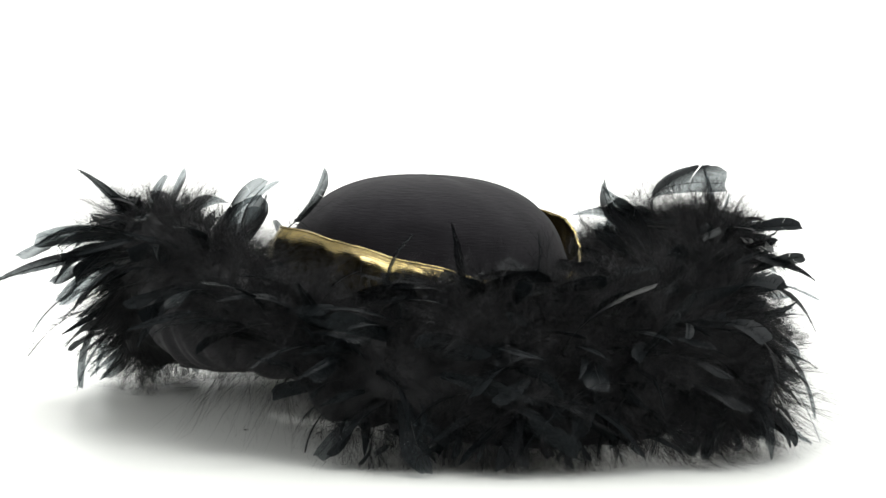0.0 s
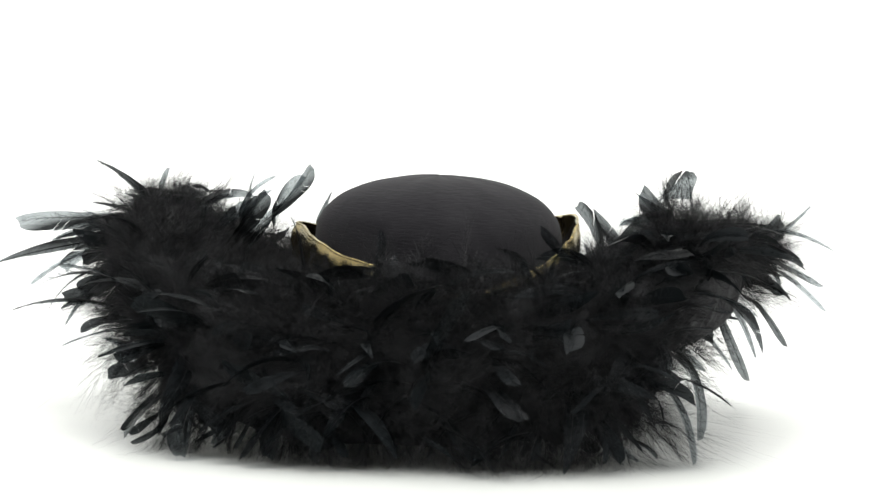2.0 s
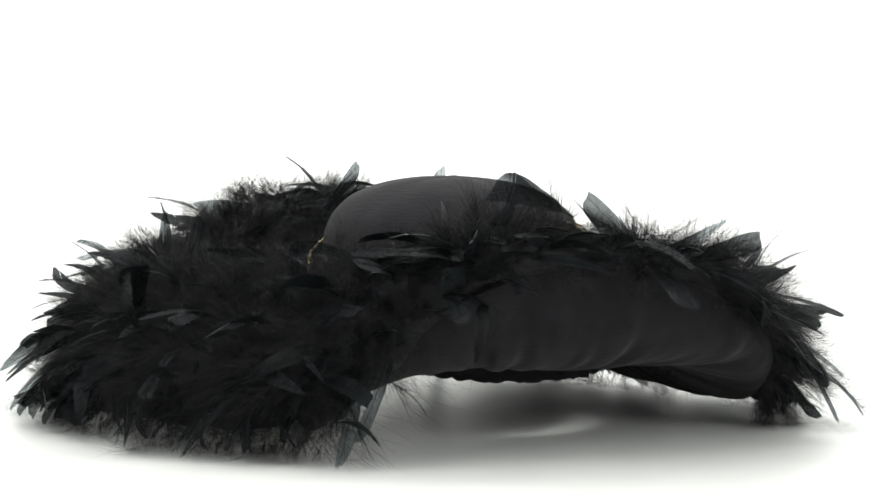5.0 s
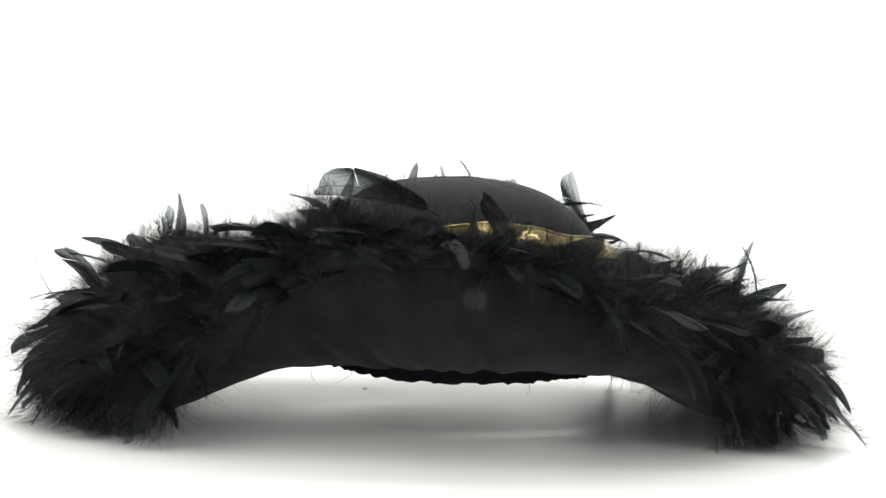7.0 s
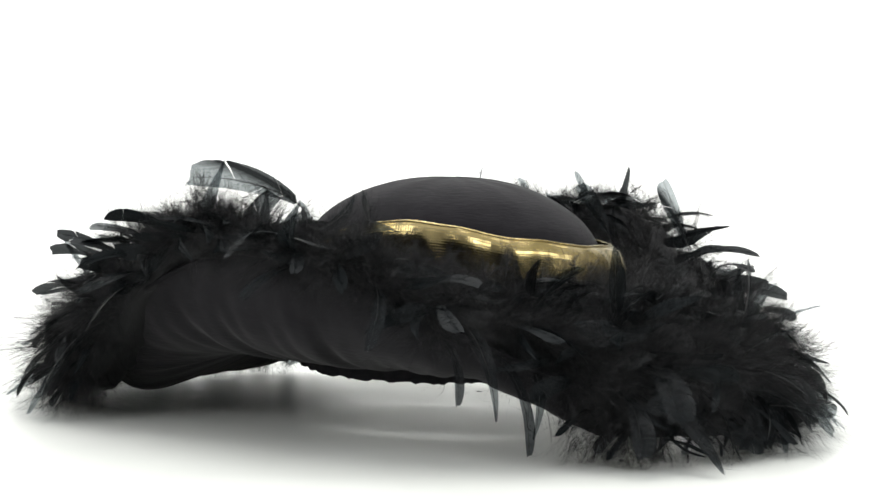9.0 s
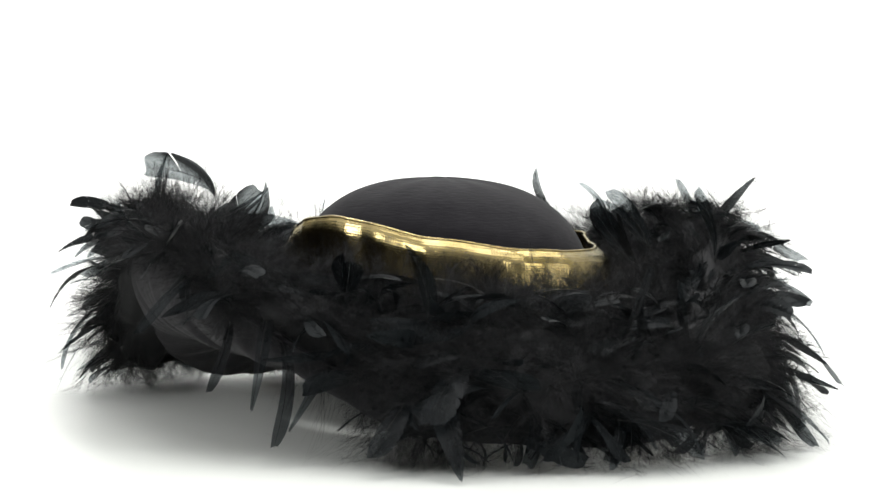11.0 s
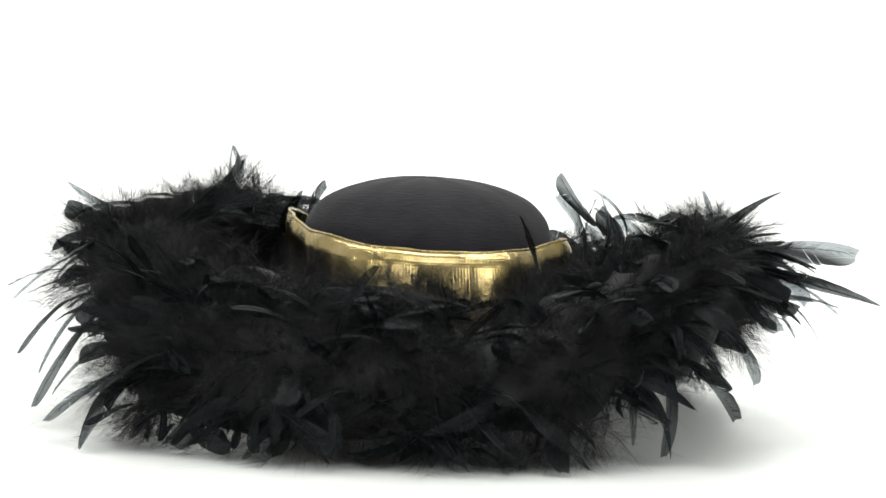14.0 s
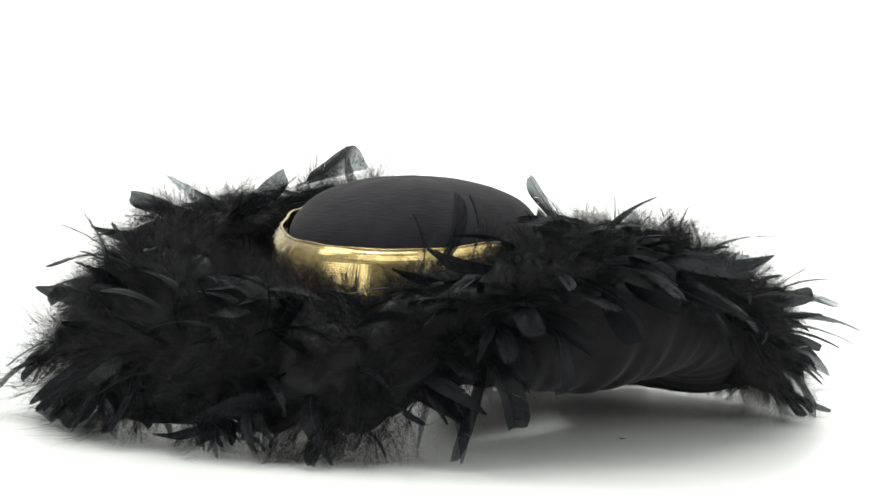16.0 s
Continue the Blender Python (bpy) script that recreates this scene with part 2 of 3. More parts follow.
loose_strand(-8, 0.010, -7, 1)
loose_strand(-26, 0.012, 8, 2)
loose_strand(-33, 0.007, 9, 3)
loose_strand(58, 0.012, -3, 4)
loose_strand(85, 0.009, 5, 5)


# ---- feather trim ----
def trim_line(a):
    """Middle of the feather trim at direction a, and its half depth and half height."""
    w = (1 - math.cos(radians(2 * (a - UP)))) / 2
    p, q = min(1, w / 0.4), min(1, max(0, (1 - math.cos(radians(2 * (a - UP - 9)))) / 2 - 0.28) / 0.5)
    p, q = p * p * (3 - 2 * p), q * q * (3 - 2 * q)

    top = 0.133 - 0.028 * p - 0.007 * math.sin(radians(a)) * w
    top += 0.007 * swell(a, -17, 22.0) - 0.008 * swell(a, 24, 24.0) - 0.006 * swell(a, 105, 40.0) - 0.014 * swell(a, 242, 24.0)
    top -= 0.006 * swell(a, -106, 17.0) + 0.005 * swell(a, 38, 13.0) + 0.012 * swell(a, 138, 26.0) + 0.008 * swell(a, -72, 24.0)
    drop = 0.020 * swell(a, 172, 13.0)
    c = math.cos(radians(2 * (a - UP)))
    lip = 0.008 * max(0, c) * max(0, math.cos(radians(a - UP)))
    foot = max(0.004, 0.053 + lip + 0.049 * c - 0.050 * q - drop - 0.012 * (1 - q) * swell(a, 205, 55.0))
    outward = 0.009 * swell(a, 188, 24.0) + 0.022 * swell(a, 54, 20.0) + 0.010 * swell(a, 246, 25.0) + 0.007 * swell(a, 8, 20.0)
    return 0.172 + 0.028 * q + outward, (top + foot) / 2, 0.026 + 0.009 * q, (top - foot) / 2


def trim_tuck(a):
    """How far the trim's upper part is drawn in towards the crown at direction a."""
    return 0.016 * swell(a, 135, 30.0) + 0.012 * swell(a, -70, 25.0) + 0.008 * swell(a, 95, 20.0) + 0.015 * swell(a, -40, 18.0) - 0.008 * swell(a, -108, 15.0)


def trim_point(a, al, q):
    """A point in the trim's slice at direction a: al radians up from outward, q from the middle (0) to the skin (1). The slice leans in towards its top."""
    r, z, hr, hz = trim_line(a)
    w = (1 - math.cos(radians(2 * (a - UP)))) / 2
    rise = q * hz * math.sin(al)
    return at(r + q * hr * math.cos(al) - 0.70 * w * rise - trim_tuck(a) * (0.5 + 0.5 * q * math.sin(al)) ** 1.5, a, z + rise)


def lowest_way(a):
    """How far down the feathers hang at direction a, in degrees: hardly where the brim is turned up."""
    c = math.cos(radians(2 * (a - UP - 9)))
    high = -12 if math.cos(radians(a - UP)) > 0 else -38
    if abs(a % 360 - 172) < 12:
        high = -55
    return high if c > 0.1 else high + (-80 - high) * (0.1 - c) / 0.35 if c > -0.25 else -80


def down_mesh(tufts, each, seed):
    """Loose black down in tufts: bent plumes, each with fine tapering barbs swept towards its tip."""
    g = np.random.default_rng(seed)
    verts, faces, base, done = [], [], 0, 0
    up = np.array((0, 0, 1.0))
    while done < tufts:
        a0 = g.uniform(0, 360)
        hz = trim_line(a0)[3]
        if g.random() > 0.25 + hz * 14:
            continue
        done += 1
        low = lowest_way(a0)
        al0 = radians(g.uniform(low, 168))
        swing, lift, big = g.normal(0, 0.85), g.normal(0, 0.5), 0.5 + 1.05 * g.random() ** 1.5
        inner = 88 < a0 < 215 and g.random() < 0.34
        for _ in range(each):
            a, al = a0 + g.normal(0, 3.0), al0 + g.normal(0, 0.22)
            out = np.array((math.cos(radians(a)), math.sin(radians(a)), 0.0))
            side = np.array((-out[1], out[0], 0.0))
            root = np.array(trim_point(a, al, g.uniform(0.25, 0.85)))
            if inner:
                al = g.uniform(0.7, 2.0)
                root = np.array(at(g.uniform(0.116, 0.136), a, band_top(a) - g.uniform(0.029, 0.056)))
            way = out * math.cos(al) + up * (math.sin(al) + lift) + side * (swing + g.normal(0, 0.3))
            way /= np.linalg.norm(way)
            length = g.uniform(0.011, 0.030) * big
            k = 60
            s = np.sort(g.uniform(0.02, 1, k) ** 0.8)
            sag = g.uniform(0.1, 0.7)
            pts = root + np.outer(s * length, way) - np.outer(sag * length * s ** 2, up) * 0.6
            flat = np.cross(way, g.normal(0, 1, 3))
            flat /= np.linalg.norm(flat)
            d = np.outer(g.choice((-1.0, 1.0), k) * g.uniform(0.3, 0.95, k) * (1.1 - 0.55 * s), flat) + g.normal(0, 0.15, (k, 3)) + way * g.uniform(0.45, 1.05, (k, 1))
            d /= np.linalg.norm(d, axis=1)[:, None]
            bl = (g.uniform(0.010, 0.036, k) * (1.15 - 0.5 * s) * big * (1 - 0.35 * max(0, math.sin(al))))[:, None]
            curl = g.normal(0, 0.13, (k, 3)) + g.normal(0, 0.42, 3) - up * 0.10
            mid = pts + d * bl * 0.55 + curl * bl * 0.15
            tip = pts + (d + curl) * bl
            w = np.cross(d, g.normal(0, 1, (k, 3)))
            w /= np.linalg.norm(w, axis=1)[:, None]
            w *= g.uniform(0.000045, 0.000085, (k, 1))
            block = np.stack([pts - w, pts + w, mid + w * 0.7, mid - w * 0.7, tip], 1).reshape(-1, 3)
            block[:, 2] = np.maximum(block[:, 2], 0.0012)
            n = base + 5 * np.arange(k)
            verts.append(block)
            faces += [(i, i + 1, i + 2, i + 3) for i in n] + [(i + 3, i + 2, i + 4) for i in n]
            base += 5 * k
    return np.concatenate(verts), faces


def trim_core():
    """The dense matted middle of the trim."""
    verts, faces, n, m = [], [], 180, 18
    for j in range(n):
        a = j * 360 / n
        r, z, hr, hz = trim_line(a)
        for k in range(m):
            b = 2 * math.pi * k / m
            w = (1 - math.cos(radians(2 * (a - UP)))) / 2
            q = 0.86 - 0.32 * w + (0.24 + 0.16 * w) * noise.noise((math.cos(radians(a)) * 11, math.sin(radians(a)) * 11, b * 1.6))
            v = trim_point(a, b, q)
            v.z = max(v.z, 0.004)
            verts.append(tuple(v))
    for j in range(n):
        for k in range(m):
            p, q = (j + 1) % n, (k + 1) % m
            faces.append((j * m + k, p * m + k, p * m + q, j * m + q))
    return np.array(verts), faces


def feather_mesh(seed, wide, bend, blunt, splits):
    """A feather one unit long along x, bending towards -z: quill, a split vane on either side, and downy barbs at the root."""
    g = np.random.default_rng(seed)
    verts, faces = [], []
    sweep_y = g.choice((-1, 1)) * g.uniform(0.14, 0.38)

    def spine(s):
        return np.array((s - 0.10 * bend * s ** 3, sweep_y * s * s + 0.03 * math.sin(4 * s + seed) * s, -bend * s ** 2 * 0.5))

    last = None
    for i in range(9):
        s = i / 8
        p, w = spine(s), 0.009 * (1 - 0.85 * s)
        verts += [p + (0, w, 0.002), p + (0, -w, 0.002), p + (0, 0, 0.002 + w)]
        b = len(verts) - 3
        if last is not None:
            for k in range(3):
                q = (k + 1) % 3
                faces.append((last + k, last + q, b + q, b + k))
        last = b
    start, n = 0.13, 32
    cup = g.uniform(-0.05, 0.16)
    narrow = 1 if sweep_y > 0 else -1
    for sign in (1, -1):
        cuts = set(g.choice(np.arange(4, n - 1), splits, replace=False).tolist())
        shift, before = 0.0, None
        for i in range(n):
            u = i / (n - 1)
            s = start + (0.99 - start) * u
            if blunt:
                half = wide * (0.35 + 0.75 * min(1, u * 1.5) ** 0.8) * (1.0 - (0.45 if sign == narrow else 0.65) * (max(0.0, u - 0.78) / 0.22) ** 2.2)
            else:
                half = wide * (0.05 + 1.1 * math.sin(math.pi * min(1, 0.16 + 0.83 * u)) ** 0.85)
            half *= (0.62 if sign == narrow else 1.12) * (1 + 0.05 * math.sin(9 * u + seed) + g.normal(0, 0.012 + 0.05 * max(0, u - 0.75)))
            p0 = spine(s)
            for cut in ((0, 1) if i in cuts else (0,)):
                if cut:
                    shift, before = g.uniform(-0.008, 0.014), None
                    half *= g.uniform(0.94, 0.99)
                reach = min(s + 0.9 * half * (1 - 0.5 * u) + 0.004 * cut, 1.0 + 0.02 * (1 - u))
                e = spine(reach) + (0, sign * half, cup * half + shift)
                m0 = p0 * 0.5 + e * 0.5 + (0, 0, 0.05 * half)
                verts += [p0, m0, e]
                b = len(verts) - 3
                if before is not None:
                    faces += [(before, b, b + 1, before + 1), (before + 1, b + 1, b + 2, before + 2)]
                before = b
    for i in range(190):
        s = g.uniform(0.02, 0.5) if i < 90 else g.uniform(0.4, 0.97)
        p = spine(s)
        d = np.array((g.uniform(0.1, 0.9) if i < 90 else g.uniform(0.6, 1.5), g.choice((-1, 1)) * g.uniform(0.5, 1), g.normal(0, 0.5 if i < 90 else 0.12)))
        d /= np.linalg.norm(d)
        length = g.uniform(0.12, 0.34) if i < 90 else wide * g.uniform(0.9, 1.3) * (1.25 - 0.6 * s)
        c = g.normal(0, 0.05, 3)
        w = np.array((0.0017, 0, 0.0010))
        m0, e = p + d * length * 0.55 + c * 0.3, p + d * length + c
        verts += [p - w, p + w, m0 + w * 0.8, m0 - w * 0.8, e]
        b = len(verts) - 5
        faces += [(b, b + 1, b + 2, b + 3), (b + 3, b + 2, b + 4)]
    me = mesh_of("feather", verts, faces, VANE, True)
    me.materials.append(QUILL)
    for i in range(24):
        me.polygons[i].material_index = 1
    return me


BLUNT = [feather_mesh(20 + i, 0.10 + 0.020 * i, 0.65 + 0.28 * i, True, 2 + i % 2) for i in range(4)]
POINTED = [feather_mesh(40 + i, 0.070 + 0.016 * i, 0.65 + 0.32 * i, False, 3) for i in range(4)]
SLIM = [feather_mesh(60 + i, 0.042 + 0.014 * i, 0.8 + 0.35 * i, i == 2, 1) for i in range(3)]


def feather_pose(me, root, tip, turn):
    """The pose and size of a feather from root to tip; turn: degrees about its own length, 0 with the bend towards the ground."""
    d = (tip - root)
    x = d.normalized()
    y = Vector((0, 0, 1)).cross(x)
    y = y.normalized() if y.length > 0.05 else Vector((0, 1, 0))
    z = x.cross(y)
    end = Vector(me.vertices[25].co)
    m = Matrix((x, y, z)).transposed().to_4x4() @ Matrix.Rotation(radians(turn), 4, "X")
    lift = Vector((1, 0, 0)).rotation_difference(end.normalized()).to_matrix().to_4x4().inverted()
    return Matrix.Translation(root) @ m @ lift @ Matrix.Scale(d.length / end.length, 4)


def under_feathers(count, seed):
    """Feathers buried in the trim, of which only parts show."""
    r = random.Random(seed)
    verts, faces, base = [], [], 0
    for _ in range(count):
        a = r.uniform(0, 360)
        while r.random() > 0.1 + trim_line(a)[3] * 16:
            a = r.uniform(0, 360)
        al = radians(r.uniform(max(lowest_way(a), -60), 120))
        way = at(1, a, 0) * math.cos(al) * 0.6 + Vector((0, 0, math.sin(al) * 0.6 - 0.25)) + at(1, a + 90, 0) * r.gauss(0, 0.9)
        root = trim_point(a, al, r.uniform(0.55, 0.95))
        tip = root + way.normalized() * r.uniform(0.03, 0.055)
        w = (1 - math.cos(radians(2 * (a - UP)))) / 2
        rr, zz, hr, hz = trim_line(a)
        tip.z = min(max(tip.z, 0.008 if w > 0.55 else zz - hz), zz + hz + 0.003)
        me = r.choice(BLUNT + POINTED + SLIM)
        m = feather_pose(me, root, tip, r.gauss(0, 60))
        pts = [m @ v.co for v in me.vertices]
        verts += [(p.x, p.y, max(p.z, 0.0015)) for p in pts]
        faces += [tuple(base + i for i in f.vertices) for f in me.polygons]
        base += len(pts)
    return np.array(verts), faces


core_v, core_f = trim_core()
down_v, down_f = down_mesh(860, 9, 11)
deep_v, deep_f = under_feathers(380, 5)
n1, n2 = len(core_v), len(core_v) + len(down_v)
TRIM = part("feather_trim", mesh_of("feather_trim", np.concatenate([core_v, down_v, deep_v]),
            core_f + [tuple(i + n1 for i in f) for f in down_f] + [tuple(i + n2 for i in f) for f in deep_f], DOWN, True), HAT,
            "fluffy black marabou down trim sewn round the brim")
tagged(TRIM, kind="stuff")
TRIM.data.materials.append(BURIED)
TRIM.data.polygons.foreach_set("material_index", [0] * (len(core_f) + len(down_f)) + [1] * len(deep_f))


def place_feather(me, root, tip, turn):
    ob = new("feather", me)
    ob.parent = TRIM
    ob.matrix_basis = feather_pose(me, root, tip, turn)
    return ob


def lowest(ob):
    m = ob.matrix_basis
    return min((m @ v.co).z for v in ob.data.vertices)


def tip_feather(me, a, r, z, length, turn=0, swing=0.0):
    """A feather that shows singly: its tip's direction, distance and height; it leaves the trim nearby."""
    tip = at(r, a, z)
    rr, zz, hr, hz = trim_line(a - swing)
    root = at(rr, a - swing, zz)
    root = tip + (root - tip).normalized() * length
    root.z = max(root.z, 0.006)
    return place_feather(me, root, tip, turn)


# feathers that stand out singly
tip_feather(SLIM[0], -163, 0.230, 0.155, 0.075, 60, 4)
tip_feather(BLUNT[2], -152, 0.268, 0.116, 0.085, 35)
tip_feather(SLIM[0], -157, 0.287, 0.087, 0.090, 80)
place_feather(BLUNT[0], at(0.108, -147, 0.122), at(0.079, -150, 0.158), 90)
tip_feather(BLUNT[0], -90, 0.265, 0.003, 0.075, 0, 5)
tip_feather(SLIM[2], -22, 0.256, 0.003, 0.080, 0, 3)
tip_feather(SLIM[2], -20, 0.250, 0.016, 0.070, 0, -6)
tip_feather(POINTED[2], 34, 0.240, 0.142, 0.070, 150, 5)
tip_feather(SLIM[2], 45, 0.265, 0.069, 0.075, 0, 4)
tip_feather(SLIM[1], -112, 0.268, 0.056, 0.080, 20, -6)
tip_feather(SLIM[2], -54, 0.255, 0.103, 0.080, 170, 5)
tip_feather(BLUNT[2], -57, 0.235, 0.105, 0.075, 0, 12)
tip_feather(POINTED[3], 88, 0.287, 0.002, 0.080, 0, 4)
tip_feather(BLUNT[3], 84, 0.268, 0.030, 0.080, 10, -6)
tip_feather(SLIM[2], 65, 0.260, 0.012, 0.080, 0, 8)
tip_feather(BLUNT[1], 78, 0.277, 0.012, 0.070, 0, -5)
tip_feather(SLIM[1], 61, 0.253, 0.030, 0.080, 20, 5)
tip_feather(BLUNT[3], -165, 0.264, 0.100, 0.070, 0, 6)
tip_feather(SLIM[2], 167, 0.234, 0.005, 0.075, 0, -10)
tip_feather(SLIM[1], 162, 0.232, 0.012, 0.070, 30, -8)
tip_feather(POINTED[0], 170, 0.225, 0.022, 0.060, 60, 6)
place_feather(BLUNT[3], at(0.152, 22, 0.138), at(0.184, -1, 0.154), 80)
tip_feather(POINTED[2], -132, 0.228, 0.128, 0.060, 0, 8)
tip_feather(POINTED[1], 5, 0.170, 0.166, 0.055, 90, 12)
tip_feather(BLUNT[2], 33, 0.131, 0.149, 0.060, 90, -4)
tip_feather(BLUNT[2], 168, 0.165, 0.152, 0.050, 80, 10)
place_feather(SLIM[2], at(0.128, -160, 0.118), at(0.104, -159, 0.150), 60)
place_feather(BLUNT[1], at(0.138, 172, 0.108), at(0.109, 174, 0.148), 90)
place_feather(POINTED[1], at(0.132, 160, 0.102), at(0.119, 157, 0.137), 60)
place_feather(POINTED[2], at(0.140, -174, 0.112), at(0.112, -168, 0.140), 100)
tip_feather(POINTED[0], 30, 0.125, 0.148, 0.050, 60, 5)
place_feather(POINTED[1], at(0.203, 133, 0.062), at(0.194, 133, 0.104), 90)
place_feather(BLUNT[1], at(0.188, -2, 0.120), at(0.218, 2, 0.098), 0)
place_feather(POINTED[2], at(0.205, -3, 0.092), at(0.243, -5, 0.062), 10)
tip_feather(POINTED[1], -109, 0.237, 0.103, 0.060, 0, -5)
tip_feather(BLUNT[1], 73, 0.238, 0.116, 0.060, 0, 6)
tip_feather(POINTED[2], 80, 0.222, 0.126, 0.055, 30, -6)

tip_feather(SLIM[2], -160, 0.176, 0.153, 0.050, 150, 8)
tip_feather(POINTED[1], 152, 0.262, 0.004, 0.070, 10, 8)
tip_feather(BLUNT[0], 149, 0.258, 0.003, 0.065, 0, -6)
tip_feather(POINTED[0], 137, 0.263, 0.003, 0.070, 20, 5)
tip_feather(SLIM[2], 108, 0.256, 0.003, 0.065, 0, -7)
tip_feather(BLUNT[1], 111, 0.240, 0.004, 0.060, 15, 5)
tip_feather(POINTED[2], -42, 0.267, 0.003, 0.070, 0, -8)
tip_feather(BLUNT[0], -47, 0.270, 0.034, 0.060, 10, 6)
tip_feather(BLUNT[1], -7, 0.244, 0.084, 0.060, 0, 5)
tip_feather(SLIM[2], 123, 0.204, 0.112, 0.055, 100, 9)
tip_feather(POINTED[0], 121, 0.205, 0.097, 0.060, 60, -9)
tip_feather(POINTED[1], 115, 0.247, 0.074, 0.050, 20, -5)
tip_feather(BLUNT[3], 113, 0.258, 0.036, 0.055, 0, 4)
tip_feather(SLIM[1], 66, 0.250, 0.020, 0.060, 0, -4)
tip_feather(POINTED[2], 168, 0.236, 0.004, 0.065, 0, 5)
tip_feather(BLUNT[2], -124, 0.260, 0.086, 0.060, 10, 6)
tip_feather(BLUNT[1], -121, 0.252, 0.100, 0.055, 0, -5)
tip_feather(SLIM[0], -125, 0.275, 0.071, 0.075, 30, -8)
tip_feather(BLUNT[3], 142, 0.216, 0.092, 0.055, 0, 7)
tip_feather(POINTED[1], 141, 0.247, 0.079, 0.060, 10, -6)
tip_feather(BLUNT[0], 27, 0.246, 0.092, 0.070, 0, -6)
tip_feather(SLIM[2], 25, 0.252, 0.115, 0.065, 30, 4)
tip_feather(BLUNT[1], -149, 0.256, 0.077, 0.060, 0, 6)
tip_feather(SLIM[1], -151, 0.246, 0.060, 0.055, 10, -5)
tip_feather(POINTED[2], -138, 0.232, 0.056, 0.060, 0, 4)
tip_feather(BLUNT[2], -68, 0.258, 0.048, 0.060, 0, -7)
tip_feather(BLUNT[3], 174, 0.262, 0.028, 0.065, 10, 5)
tip_feather(BLUNT[1], 180, 0.254, 0.046, 0.055, 0, -4)
tip_feather(SLIM[2], 56, 0.262, 0.040, 0.060, 0, 7)

place_feather(BLUNT[3], at(0.140, -14, 0.105), at(0.112, -8, 0.142), 100)
place_feather(BLUNT[2], at(0.145, -24, 0.100), at(0.108, -22, 0.128), 70)
place_feather(POINTED[3], at(0.140, -2, 0.108), at(0.110, 4, 0.139), 110)
place_feather(POINTED[2], at(0.140, -34, 0.096), at(0.106, -38, 0.116), 80)

place_feather(BLUNT[2], at(0.142, -165, 0.100), at(0.112, -163, 0.139), 90)
place_feather(BLUNT[1], at(0.148, -158, 0.098), at(0.117, -157, 0.133), 70)
place_feather(POINTED[3], at(0.138, 188, 0.100), at(0.108, 190, 0.131), 100)
place_feather(POINTED[1], at(0.182, -84, 0.088), at(0.176, -87, 0.136), 60)
place_feather(BLUNT[0], at(0.176, -72, 0.090), at(0.168, -69, 0.130), 100)
place_feather(SLIM[2], at(0.172, -98, 0.090), at(0.170, -94, 0.128), 40)

for a, r, z, k in ((176, 0.240, 0.050, 1), (193, 0.238, 0.072, 2), (170, 0.236, 0.052, 0), (205, 0.240, 0.085, 3), (178, 0.244, 0.078, 2), (189, 0.246, 0.092, 0), (174, 0.240, 0.062, 1)):
    tip_feather(BLUNT[k], a, r, z, 0.058, 10 * k, 7 - 5 * k)


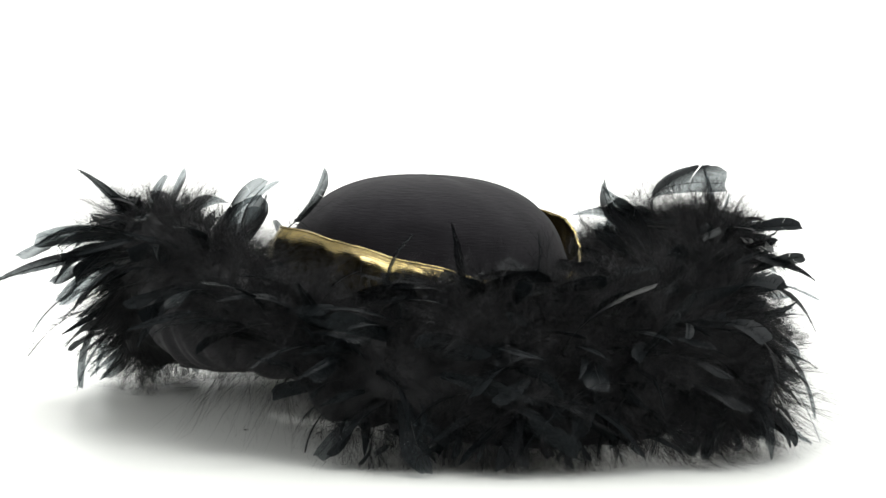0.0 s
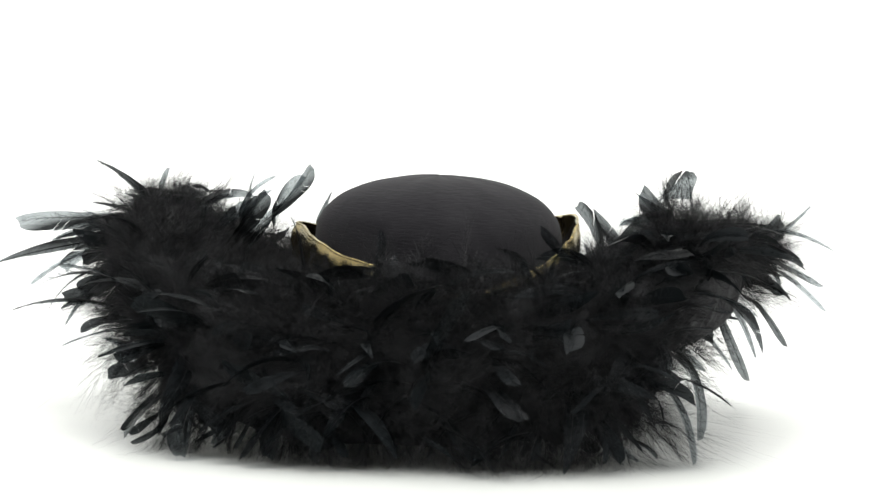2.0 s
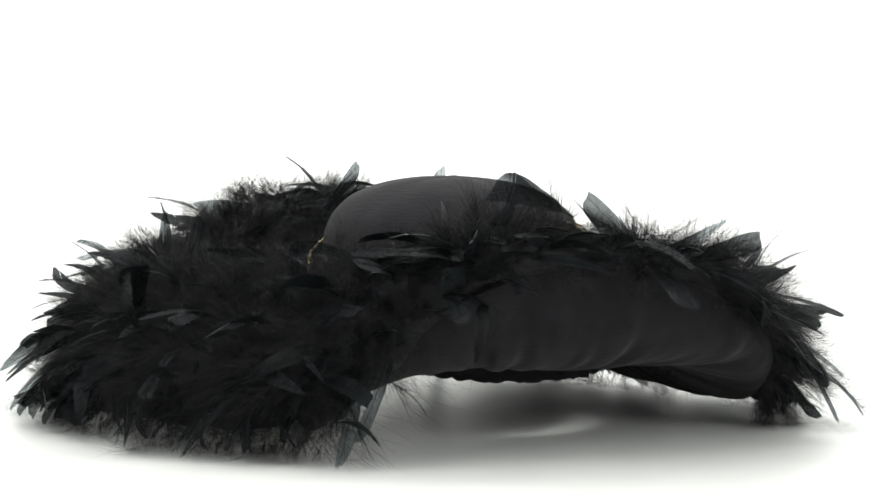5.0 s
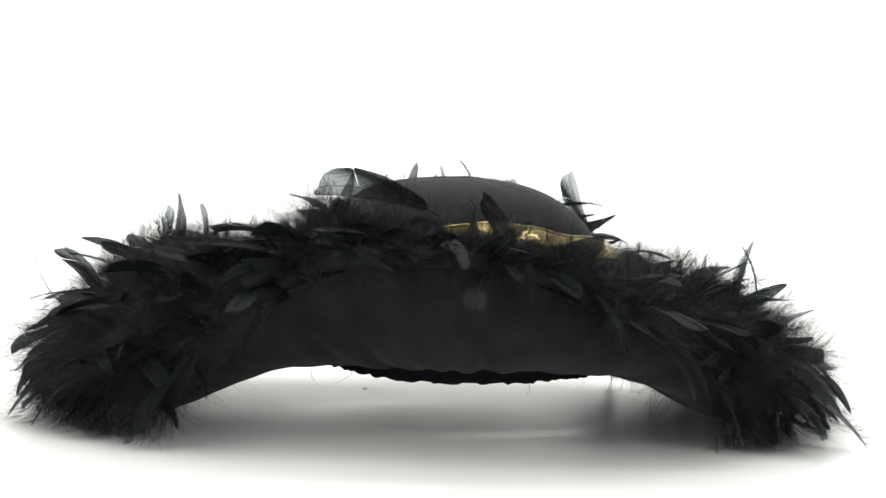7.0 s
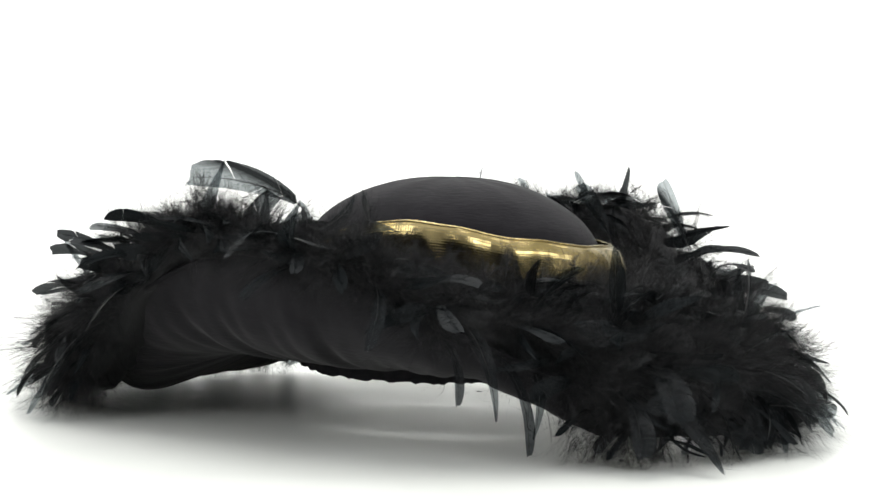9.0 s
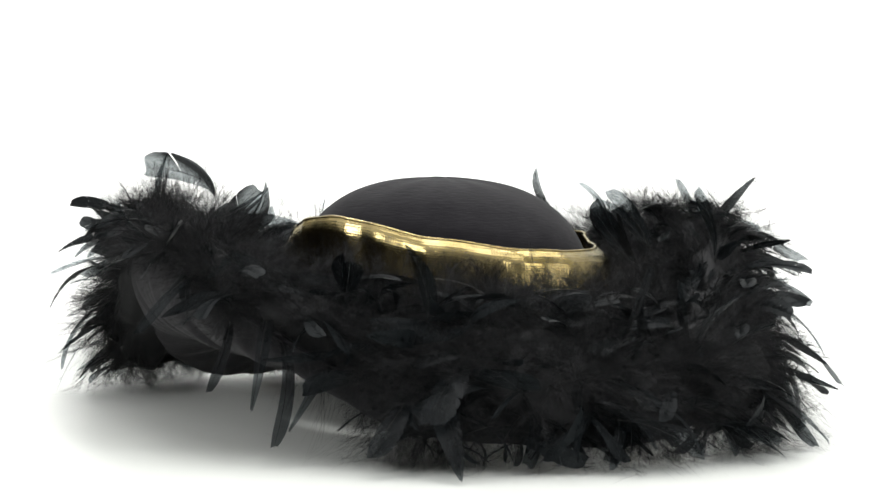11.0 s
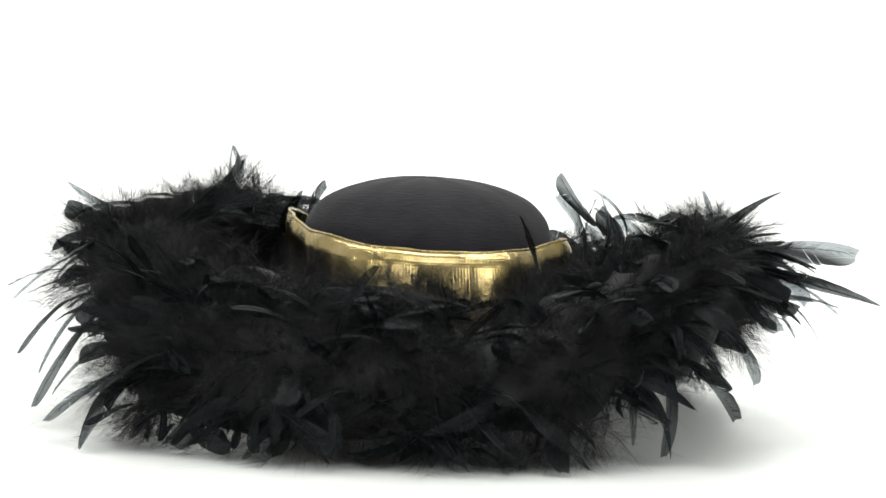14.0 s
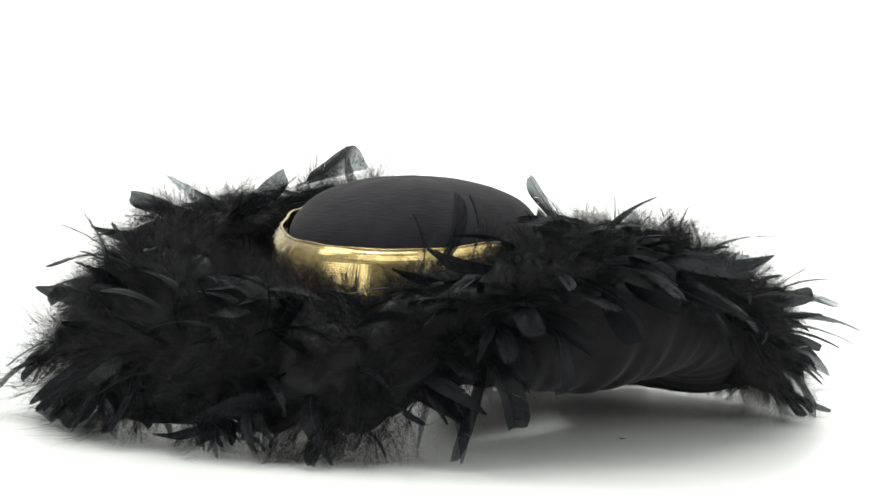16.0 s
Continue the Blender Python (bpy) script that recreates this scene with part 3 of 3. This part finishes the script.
def scatter(count, seed, kinds, sizes, skin, sink, out, drop, turn, ways=(None, 150)):
    """Feathers strewn over the trim. skin: how deep the roots sit; sink: how far a tip may stand off; out, drop: the pull outwards and downwards."""
    g = random.Random(seed)
    done = 0
    while done < count:
        a = g.uniform(0, 360)
        r, z, hr, hz = trim_line(a)
        if g.random() > 0.3 + hz * 12:
            continue
        low = lowest_way(a)
        al = radians(g.uniform(low if ways[0] is None else max(low, ways[0]), ways[1]))
        way = (at(1, a, 0) * math.cos(al) + Vector((0, 0, math.sin(al)))) * out + at(1, a + 90, 0) * g.gauss(0, 1.0) - Vector((0, 0, drop * g.uniform(0.4, 1.3)))
        root = trim_point(a, al, g.uniform(*skin))
        tip = root + way.normalized() * g.uniform(*sizes)
        rim = math.degrees(math.atan2(tip.y, tip.x))
        r2, z2, hr2, hz2 = trim_line(rim)
        reach = math.hypot(tip.x, tip.y)
        lean = 0.70 * (1 - math.cos(radians(2 * (rim - UP)))) / 2 * (tip.z - z2) + trim_tuck(rim) * min(1, max(0, (tip.z - z2 + hz2) / (2 * hz2)))
        if reach < 0.118 or tip.z > z2 + hz2 + sink or reach > r2 + hr2 - lean + sink:
            continue
        if hz2 < 0.04 or -25 < rim < 66 or 185 < rim % 360 < 238:
            tip.z = max(tip.z, brim_edge(rim)[1] - 0.006)
        tip.z = max(tip.z, g.uniform(0.003, 0.012))
        me, spin = g.choice(kinds), g.gauss(0, turn)
        for go in range(5):
            ob = place_feather(me, root, tip, spin)
            under = 0.001 - lowest(ob)
            if under <= 0:
                done += 1
                break
            bpy.data.objects.remove(ob)
            tip.z += under * 1.3
            root.z += under * 0.4
            spin *= 0.5


scatter(150, 7, BLUNT + BLUNT + POINTED + SLIM, (0.034, 0.062), (0.55, 0.95), 0.007, 0.55, 0.35, 40)
scatter(62, 8, BLUNT + POINTED + SLIM, (0.040, 0.070), (0.4, 0.8), 0.022, 0.9, 0.35, 40)
scatter(26, 9, BLUNT + POINTED + SLIM, (0.040, 0.065), (0.4, 0.9), 0.020, 0.8, 0.8, 25, (None, 0))


# ---- loose scrap on the turntable ----
def scrap():
    g = np.random.default_rng(3)
    verts, faces = [], []
    for i in range(5):
        p, d = np.array((g.uniform(-0.0015, 0.0015), g.uniform(-0.001, 0.001), 0.0003)), g.normal(0, 1, 2)
        d = d / np.linalg.norm(d) * g.uniform(0.002, 0.0042)
        w = np.array((-d[1], d[0], 0)) * 0.09
        e = p + (d[0], d[1], 0.0006)
        b = len(verts)
        verts += [p - w, p + w, e, p + (0, 0, 0.0005)]
        faces += [(b, b + 1, b + 2), (b, b + 3, b + 2), (b + 1, b + 3, b + 2)]
    me = mesh_of("feather_scrap", [v + np.array(at(0.1425, -141, 0)) for v in verts], faces, DOWN)
    return tagged(new("feather_scrap", me), "tiny black scrap of down lying on the white turntable", "feather scrap")


SCRAP = scrap()


def motions():
    for thing in (TABLE, HAT, SCRAP):
        walk(thing, [(i * 0.2, pose(0, 0, 0, 0, 0, -360.0 * i * 0.2 / PERIOD)) for i in range(81)])


motions()
